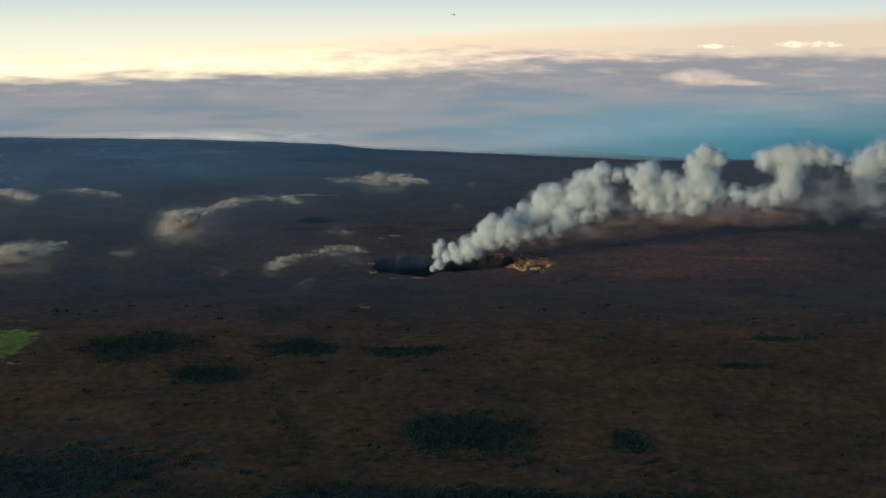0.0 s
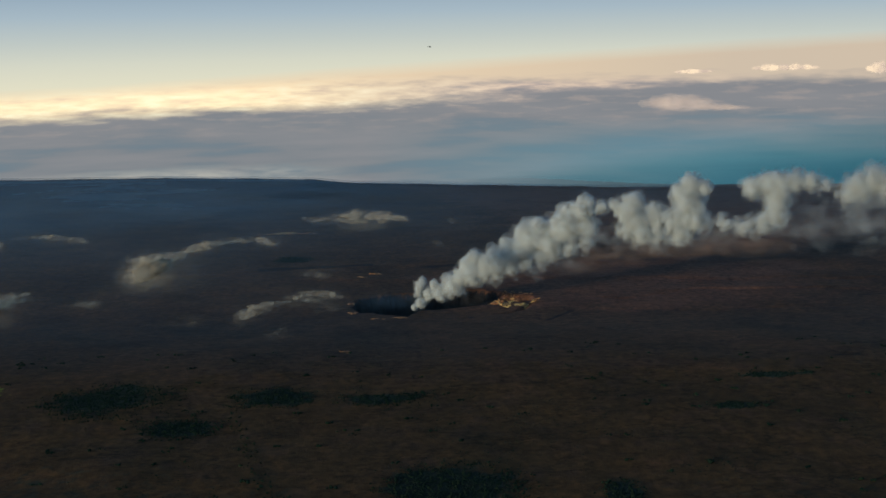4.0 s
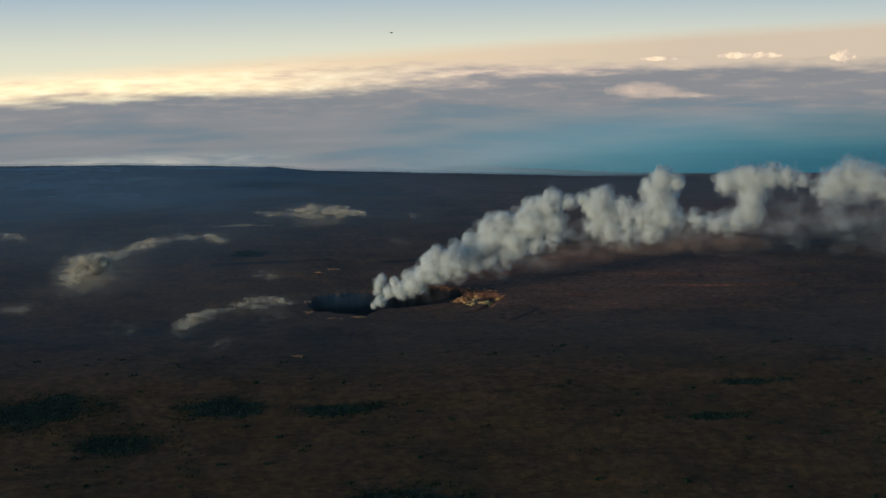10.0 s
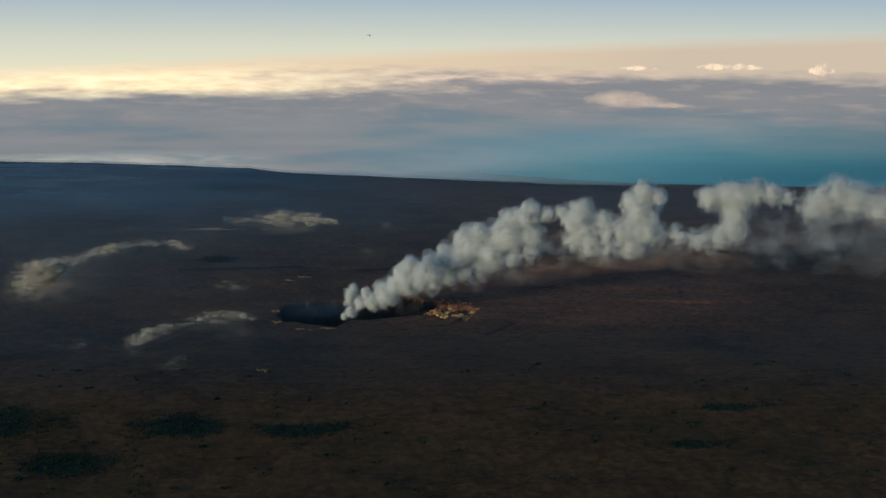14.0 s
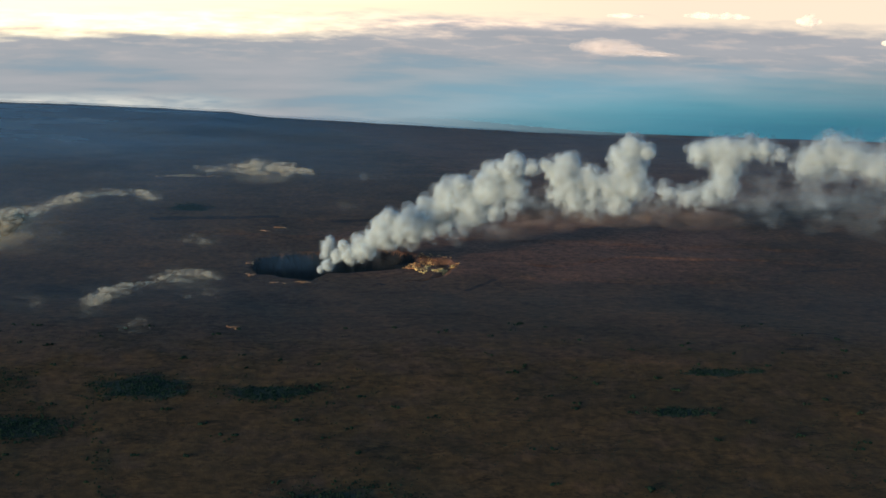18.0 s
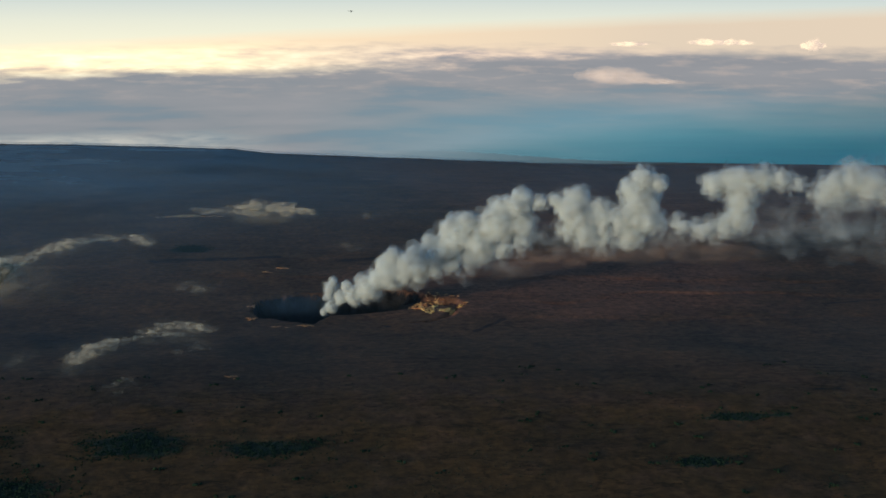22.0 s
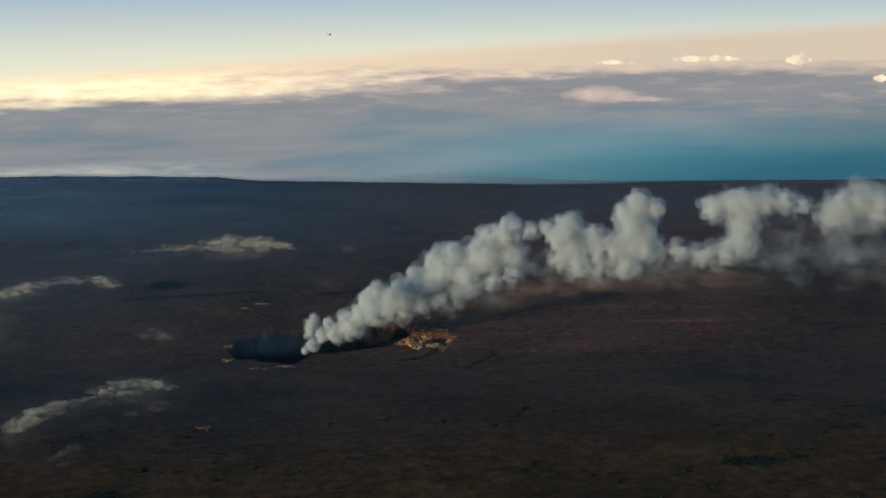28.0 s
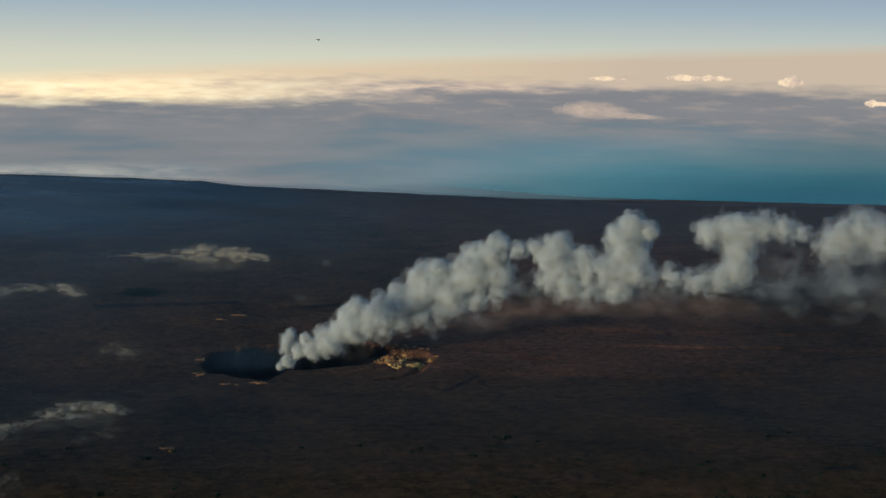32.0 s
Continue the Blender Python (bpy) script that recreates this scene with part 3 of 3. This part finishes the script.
# low clouds over the land: height, thickness, density and the line of each cloud's crest over the ground
LOW = [(54, 6.2, 1.0, [(-112, -142), (-106, -134), (-101, -124)]), (54, 4.4, 0.8, [(-110, -165), (-106, -153), (-103, -132), (-98, -112)]), (54, 2.8, 0.75, [(-101, -112), (-93, -94), (-84, -86), (-72, -82), (-60, -96)]),
       (62, 2.3, 0.6, [(-53, -261), (-50, -251), (-44, -244), (-39, -240)]), (62, 2.5, 0.55, [(-41, -241), (-36, -235), (-30, -231), (-22, -235)]), (60, 1.6, 0.2, [(-30, -243), (-26, -242), (-23, -239)]), (58, 1.6, 0.2, [(-43, -264), (-40, -262), (-38, -260)]),
       (54, 3.6, 1.0, [(-40, -33), (-33, -25), (-20, -24), (-4, -36)]), (54, 2.0, 0.6, [(-56, -28), (-48, -30), (-39, -31)]),
       (54, 5.2, 1.0, [(-165, -212), (-157, -205), (-150, -195), (-140, -186)]), (54, 3.2, 0.9, [(-215, -66), (-203, -69), (-185, -85)]), (54, 2.2, 0.55, [(-190, -66), (-173, -61), (-148, -78)]),
       (54, 2.0, 0.4, [(-43, -156), (-37, -158), (-33, -154)]), (53, 2.0, 0.15, [(7, -93), (10, -98), (13, -105)]), (54, 1.4, 0.2, [(16, -44), (20, -42), (23, -45)]), (54, 2.2, 0.2, [(-120, -204), (-114, -200), (-109, -196)]), (55, 1.8, 0.2, [(-77, -233), (-71, -232), (-66, -231)])]
for n, (z, thick, dens, crest) in enumerate(LOW):
    cloud = tagged(new("low_cloud"), "wispy patch of low cloud lit warm along its top" if dens > 0.45 else "faint thin wisp of low cloud over the lava", "cloud", "low clouds over the lava land")
    line = np.array(crest, float)
    length = np.concatenate([[0], np.cumsum(np.hypot(*np.diff(line, axis=0).T))])
    turn = math.degrees(math.atan2(*(line[-1] - line[0])[::-1]))

    def vapour(count, drop, wide, low, high):
        """Shreds along the crest: how far they hang below it and spread aside, and their sizes."""
        spots = []
        for _ in range(count):
            t = rng.random()
            x, y = (np.interp(t * length[-1], length, line[:, k]) for k in (0, 1))
            body = (0.25 + 0.75 * math.sin(math.pi * t) ** 0.7) * (0.30 + 1.5 * float(value_noise(np.array([[t * length[-1] / 5 + 9 * n, 0.5, 0.5]]), 77)[0]) ** 1.4)
            size = thick * body * rng.uniform(low, high)
            w = thick * body * (0.5 - drop * rng.random() ** 0.8)
            spots.append((x + wide * thick * rng.normal(), y + wide * thick * rng.normal(), z + w, size * rng.uniform(1.3, 2.6), size * 1.3, size * 0.7, turn + rng.normal() * 15))
        return spots

    if dens > 0.45:
        tagged(part("cloud_crest", shreds(rng, "cloud_crest", vapour(int((26 + 8.0 * length[-1]) * dens), 1.3, 0.34, 0.08, 0.44), CLOUD_SHRED), cloud), kind="stuff")
    tagged(part("cloud_veil", shreds(rng, "cloud_veil", vapour(int(22 + 70 * dens), 2.2, 0.8, 0.3, 1.0), FAINT_SHRED), cloud), kind="stuff")

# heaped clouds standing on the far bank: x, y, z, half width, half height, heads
def far_glow_material(name, low, high, most):
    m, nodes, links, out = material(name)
    # emission in two tones stands in for sunlight on these far clouds
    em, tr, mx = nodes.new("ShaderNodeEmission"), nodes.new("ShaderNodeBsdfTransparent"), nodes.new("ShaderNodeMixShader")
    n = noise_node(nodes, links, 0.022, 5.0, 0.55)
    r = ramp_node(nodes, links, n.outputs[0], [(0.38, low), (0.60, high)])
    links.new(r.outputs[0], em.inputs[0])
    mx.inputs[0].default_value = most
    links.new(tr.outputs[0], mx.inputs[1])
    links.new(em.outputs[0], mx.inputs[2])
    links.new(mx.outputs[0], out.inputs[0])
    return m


FAR_WHITE = far_glow_material("far_cumulus", (0.56, 0.43, 0.35), (0.92, 0.70, 0.48), 0.8)
FAR_VEIL = far_glow_material("far_cumulus_veil", (0.56, 0.43, 0.35), (0.85, 0.65, 0.46), 0.14)
FLAT_VEIL = far_glow_material("far_flat_cloud", (0.40, 0.32, 0.28), (0.60, 0.46, 0.36), 0.11)
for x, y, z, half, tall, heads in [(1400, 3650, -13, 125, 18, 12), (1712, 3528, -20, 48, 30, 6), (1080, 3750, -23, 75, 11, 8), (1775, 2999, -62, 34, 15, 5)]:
    heap = tagged(new("cumulus_cloud"), "distant heaped cloud on the bank with low sunlight painted as glow", "cloud", "cumulus clouds on the horizon")
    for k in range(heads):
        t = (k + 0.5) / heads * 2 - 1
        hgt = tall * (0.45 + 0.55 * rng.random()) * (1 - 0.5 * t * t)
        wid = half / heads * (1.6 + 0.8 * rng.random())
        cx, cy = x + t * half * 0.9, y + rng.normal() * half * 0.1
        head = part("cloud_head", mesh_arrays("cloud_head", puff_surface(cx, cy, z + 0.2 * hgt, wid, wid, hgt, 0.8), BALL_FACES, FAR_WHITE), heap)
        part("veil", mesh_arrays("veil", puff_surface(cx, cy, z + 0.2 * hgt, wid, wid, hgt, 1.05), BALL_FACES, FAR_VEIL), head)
streak = tagged(new("flat_cloud"), "flat pink cloud floating before the bank", "cloud")
for t, tall in ((-0.85, 15), (-0.5, 23), (-0.15, 22), (0.25, 17), (0.7, 9), (1.15, 5)):
    cx, cy, cz = 815 + 105 * t, 2730 + 20 * rng.normal(), -84 - 8 * t + 0.3 * tall
    lobe = part("cloud_lobe", mesh_arrays("cloud_lobe", puff_surface(cx, cy, cz, 58, 50, tall, 0.85), BALL_FACES, FLAT_VEIL), streak)
    for k in (1.1, 0.6):
        part("veil", mesh_arrays("veil", puff_surface(cx, cy, cz, 58, 50, tall, k), BALL_FACES, FLAT_VEIL), lobe)


# ---- woods and scrub ----
def leaf_material():
    m, nodes, links, out = material("dark_forest")
    d = nodes.new("ShaderNodeBsdfDiffuse")
    g = nodes.new("ShaderNodeNewGeometry")
    r = ramp_node(nodes, links, g.outputs["Random Per Island"], [(0.0, (0.010, 0.020, 0.015)), (0.6, (0.014, 0.027, 0.018)), (1.0, (0.022, 0.034, 0.018))])
    links.new(r.outputs[0], d.inputs[0])
    links.new(d.outputs[0], out.inputs[0])
    return m


LEAF = leaf_material()
CROWN, CROWN_FACES = ball_mesh(1)


def crowns(rng, name, x, y, low, high, label):
    n = len(x)
    size = low + (high - low) * rng.random(n) ** 1.6
    z = land_height(x, y) + size * 0.35
    shape = CROWN[None] * (size[:, None, None] * (0.75 + 0.5 * rng.random((n, len(CROWN), 1)))) * [1, 1, 0.8]
    co = shape + np.stack([x, y, z], -1)[:, None]
    fa = CROWN_FACES[None] + (np.arange(n) * len(CROWN))[:, None, None]
    return tagged(new(name, mesh_arrays(name, co.reshape(-1, 3), fa.reshape(-1, 3), LEAF, False)), label, "trees", kind="stuff")


for n, (cx, cy, rx, ry) in enumerate(WOODS):
    m = int(min(rx * ry * 16, 7000))
    x, y = cx + rx * 1.15 * rng.uniform(-1, 1, m), cy + ry * 1.15 * rng.uniform(-1, 1, m)
    keep = rng.random(m) < 0.6 * ellipse(x, y, cx, cy, rx, ry, 0.6, n, 1.2)
    crowns(rng, "woodland", x[keep], y[keep], 0.14, 0.44, "dark green forest patch left standing in the lava")
# a line of trees along a track, and clumps of bushes in the open
t, row = rng.random(150), rng.integers(0, 2, 150) * 2.6 - 1.3
crowns(rng, "tree_line", -65 + 27 * t + row + rng.normal(size=150) * 0.8, -208 - 90 * t + rng.normal(size=150), 0.14, 0.5, "dark trees lining a track through scrub")
spots = np.stack([rng.uniform(-170, 220, 240), -320 + 200 * rng.random(240) ** 1.3], -1)
x, y = (np.repeat(spots, 5, 0) + rng.normal(size=(1200, 2)) * [0.9, 0.6]).T
crowns(rng, "bushes", x, y, 0.22, 0.68, "small dark clumps of bushes on brown lava")
m = 26000
x, y = rng.uniform(-220, 230, m), -325 + 260 * rng.random(m) ** 1.5
keep = rng.random(m) < step(0.46, 0.66, fbm(flat3(x, y, 30.0), 4, 51)) * step(-60, -240, y)
crowns(rng, "scrub", x[keep], y[keep], 0.08, 0.28, "scattered dark scrub on the brown lava land")


# ---- broken crater wall ----
def slab_material(name, low, mid, high, amount):
    m, nodes, links, out = material(name)
    p = nodes.new("ShaderNodeBsdfPrincipled")
    p.inputs["Roughness"].default_value = 0.9
    n = noise_node(nodes, links, 0.6, 6.0, 0.65)
    info = nodes.new("ShaderNodeObjectInfo")
    r = ramp_node(nodes, links, n.outputs[0], [(0.35, low), (0.48, mid), (0.60, high)])
    dark = mix_node(nodes, links, info.outputs["Random"], r.outputs[0], (0.09, 0.055, 0.04))
    col = mix_node(nodes, links, amount, r.outputs[0], dark)
    links.new(col, p.inputs["Base Color"])
    links.new(p.outputs[0], out.inputs[0])
    return m


SLAB = slab_material("rusty_rock", (0.16, 0.06, 0.03), (0.46, 0.19, 0.06), (0.64, 0.34, 0.11), 0.65)
rubble = tagged(new("crater_rubble"), "tumbled sulphur-yellow rock slabs on the collapsed crater wall", "rock slabs")


def slab_mesh(rng):
    bm = bmesh.new()
    bmesh.ops.create_icosphere(bm, subdivisions=2, radius=1.0)
    for v in bm.verts:
        q = Vector([math.copysign(abs(c) ** 0.6, c) for c in v.co])
        v.co = q * (0.85 + 0.3 * noise.noise(v.co * 1.6 + Vector((rng.random() * 0.02, rng.uniform(0, 9), 0))))
    me = bpy.data.meshes.new("rock_slab")
    bm.to_mesh(me)
    bm.free()
    me.materials.append(SLAB)
    return me


SLAB_SHAPES = [slab_mesh(rng) for _ in range(5)]
SULPHUR = slab_material("sulphur_crust", (0.36, 0.16, 0.04), (0.78, 0.46, 0.13), (0.92, 0.70, 0.28), 0.45)
SULPHUR_SHAPES = [me.copy() for me in SLAB_SHAPES]
for me in SULPHUR_SHAPES:
    me.materials[0] = SULPHUR
# streaks of broken rock down the collapsed wall: start, end, spread, slabs, shapes
for (x0, y0), (x1, y1), wide, count, shapes in [((29, 19), (35, 15), 1.4, 26, SULPHUR_SHAPES), ((35, 11), (44, 4), 1.2, 34, SLAB_SHAPES), ((50, 30), (46, 14), 1.2, 36, SLAB_SHAPES), ((53, 16), (48, -6), 1.0, 44, SULPHUR_SHAPES),
                                                ((38, 16), (47, 12), 1.0, 26, SLAB_SHAPES), ((43, 8), (48, -4), 0.8, 22, SULPHUR_SHAPES), ((54, -2), (62, 3), 1.8, 44, SULPHUR_SHAPES), ((38, 17), (60, 24), 5, 40, SLAB_SHAPES), ((58, 4), (68, 10), 3, 20, SLAB_SHAPES)]:
    way = math.degrees(math.atan2(y1 - y0, x1 - x0))
    for n in range(count):
        t, size = rng.random(), rng.uniform(0.2, 0.72)
        x, y = x0 + (x1 - x0) * t + wide * rng.normal() * 0.6, y0 + (y1 - y0) * t + wide * rng.normal() * 0.6
        z = float(land_height(np.array([x]), np.array([y]))[0])
        ob = new("rock_slab", shapes[n % 5])
        ob.parent = rubble
        ob.matrix_basis = pose(x, y, z + 0.1 * size, rng.uniform(-20, 20), rng.uniform(-20, 20), way + rng.normal() * 22) @ Matrix.Diagonal((size * rng.uniform(1.2, 3.2), size * 0.9, size * rng.uniform(0.4, 0.9), 1))


# pale outcrops round the rim and farther off
for cx, cy, rx, ry, count in [(-34, 9, 1.6, 2, 6), (-33.5, -12, 2.0, 2, 7), (-21, -29, 2.6, 1.2, 9), (-9, -27, 2.4, 2.2, 9), (-25, 84, 3, 1.0, 9), (-31, 75, 3, 1, 5), (-29, -130, 2.2, 1.4, 8), (-94, 235, 18, 1.2, 26)]:
    crop = tagged(new("rock_outcrop"), "pale tan rock outcrop breaking out of dark lava", "rocks", "outcrops round the crater")
    for n in range(count):
        x, y, size = cx + rx * 0.7 * rng.normal(), cy + ry * 0.7 * rng.normal(), rng.uniform(0.3, 0.75)
        z = float(land_height(np.array([x]), np.array([y]))[0])
        ob = new("rock", SLAB_SHAPES[n % 5])
        ob.parent = crop
        ob.matrix_basis = pose(x, y, z, rng.uniform(-15, 15), rng.uniform(-15, 15), rng.uniform(-35, 35)) @ Matrix.Diagonal((size * rng.uniform(1.6, 3.6), size * 0.8, size * rng.uniform(0.3, 0.6), 1))


# ---- a helicopter far off in the air ----
def dark_paint():
    m, nodes, links, out = material("dark_paint")
    p = nodes.new("ShaderNodeBsdfPrincipled")
    n = noise_node(nodes, links, 3.0, 3.0)
    r = ramp_node(nodes, links, n.outputs[0], [(0.3, (0.02, 0.025, 0.04)), (0.7, (0.03, 0.035, 0.05))])
    links.new(r.outputs[0], p.inputs["Base Color"])
    p.inputs["Roughness"].default_value = 0.35
    links.new(p.outputs[0], out.inputs[0])
    return m


PAINT = dark_paint()
craft = tagged(new("helicopter"), "small dark helicopter far off above the cloud bank", "helicopter")
at = Vector((14.0, 225.0, 134.0))


def craft_part(name, places):
    bm = bmesh.new()
    for centre, size, turn in places:
        made = bmesh.ops.create_icosphere(bm, subdivisions=2, radius=1.0)["verts"]
        bmesh.ops.transform(bm, verts=made, matrix=Matrix.Translation(at + Vector(centre)) @ Euler((0, 0, radians(turn))).to_matrix().to_4x4() @ Matrix.Diagonal((*size, 1)))
    me = bpy.data.meshes.new(name)
    bm.to_mesh(me)
    bm.free()
    me.materials.append(PAINT)
    part(name, me, craft)


craft_part("cabin", [((0, 0, 0), (0.75, 0.38, 0.42), 0)])
craft_part("tail_boom", [((-1.05, 0, 0.12), (0.85, 0.09, 0.09), 0)])
craft_part("tail_fin", [((-1.8, 0, 0.28), (0.14, 0.03, 0.28), 0)])
craft_part("mast", [((0, 0, 0.48), (0.06, 0.06, 0.16), 0)])
craft_part("rotor_blade", [((0.9, 0, 0.6), (0.92, 0.05, 0.015), 0)])
craft_part("rotor_blade", [((-0.9, 0, 0.6), (0.92, 0.05, 0.015), 0)])
craft_part("skid", [((0, -0.3, -0.52), (0.7, 0.03, 0.03), 0)])
craft_part("skid", [((0, 0.3, -0.52), (0.7, 0.03, 0.03), 0)])


# ---- surf along the coast ----
def foam_material():
    m, nodes, links, out = material("surf_foam")
    p = nodes.new("ShaderNodeBsdfPrincipled")
    n = noise_node(nodes, links, 0.2, 5.0)
    r = ramp_node(nodes, links, n.outputs[0], [(0.3, (0.55, 0.58, 0.60)), (0.6, (0.85, 0.86, 0.86))])
    links.new(r.outputs[0], p.inputs["Base Color"])
    p.inputs["Roughness"].default_value = 0.8
    links.new(p.outputs[0], out.inputs[0])
    return m


FOAM = foam_material()
surf = tagged(new("surf"), "white surf breaking in patches along the coast", "surf", kind="stuff")
spots = []
for x, long in ((190, 8), (203, 4), (330, 6), (350, 7), (372, 5), (415, 6), (440, 5), (300, 4)):
    y = float(coast_line(np.array([float(x)]))[0]) + 6
    spots += [(x + long * a, y + 5 * b, -120.5 + 3 * abs(c), long * 0.5, 5, 1.6, -20) for a, b, c in gathered(rng, 7)]
tagged(part("foam", shreds(rng, "foam", spots, FOAM), surf), kind="stuff")
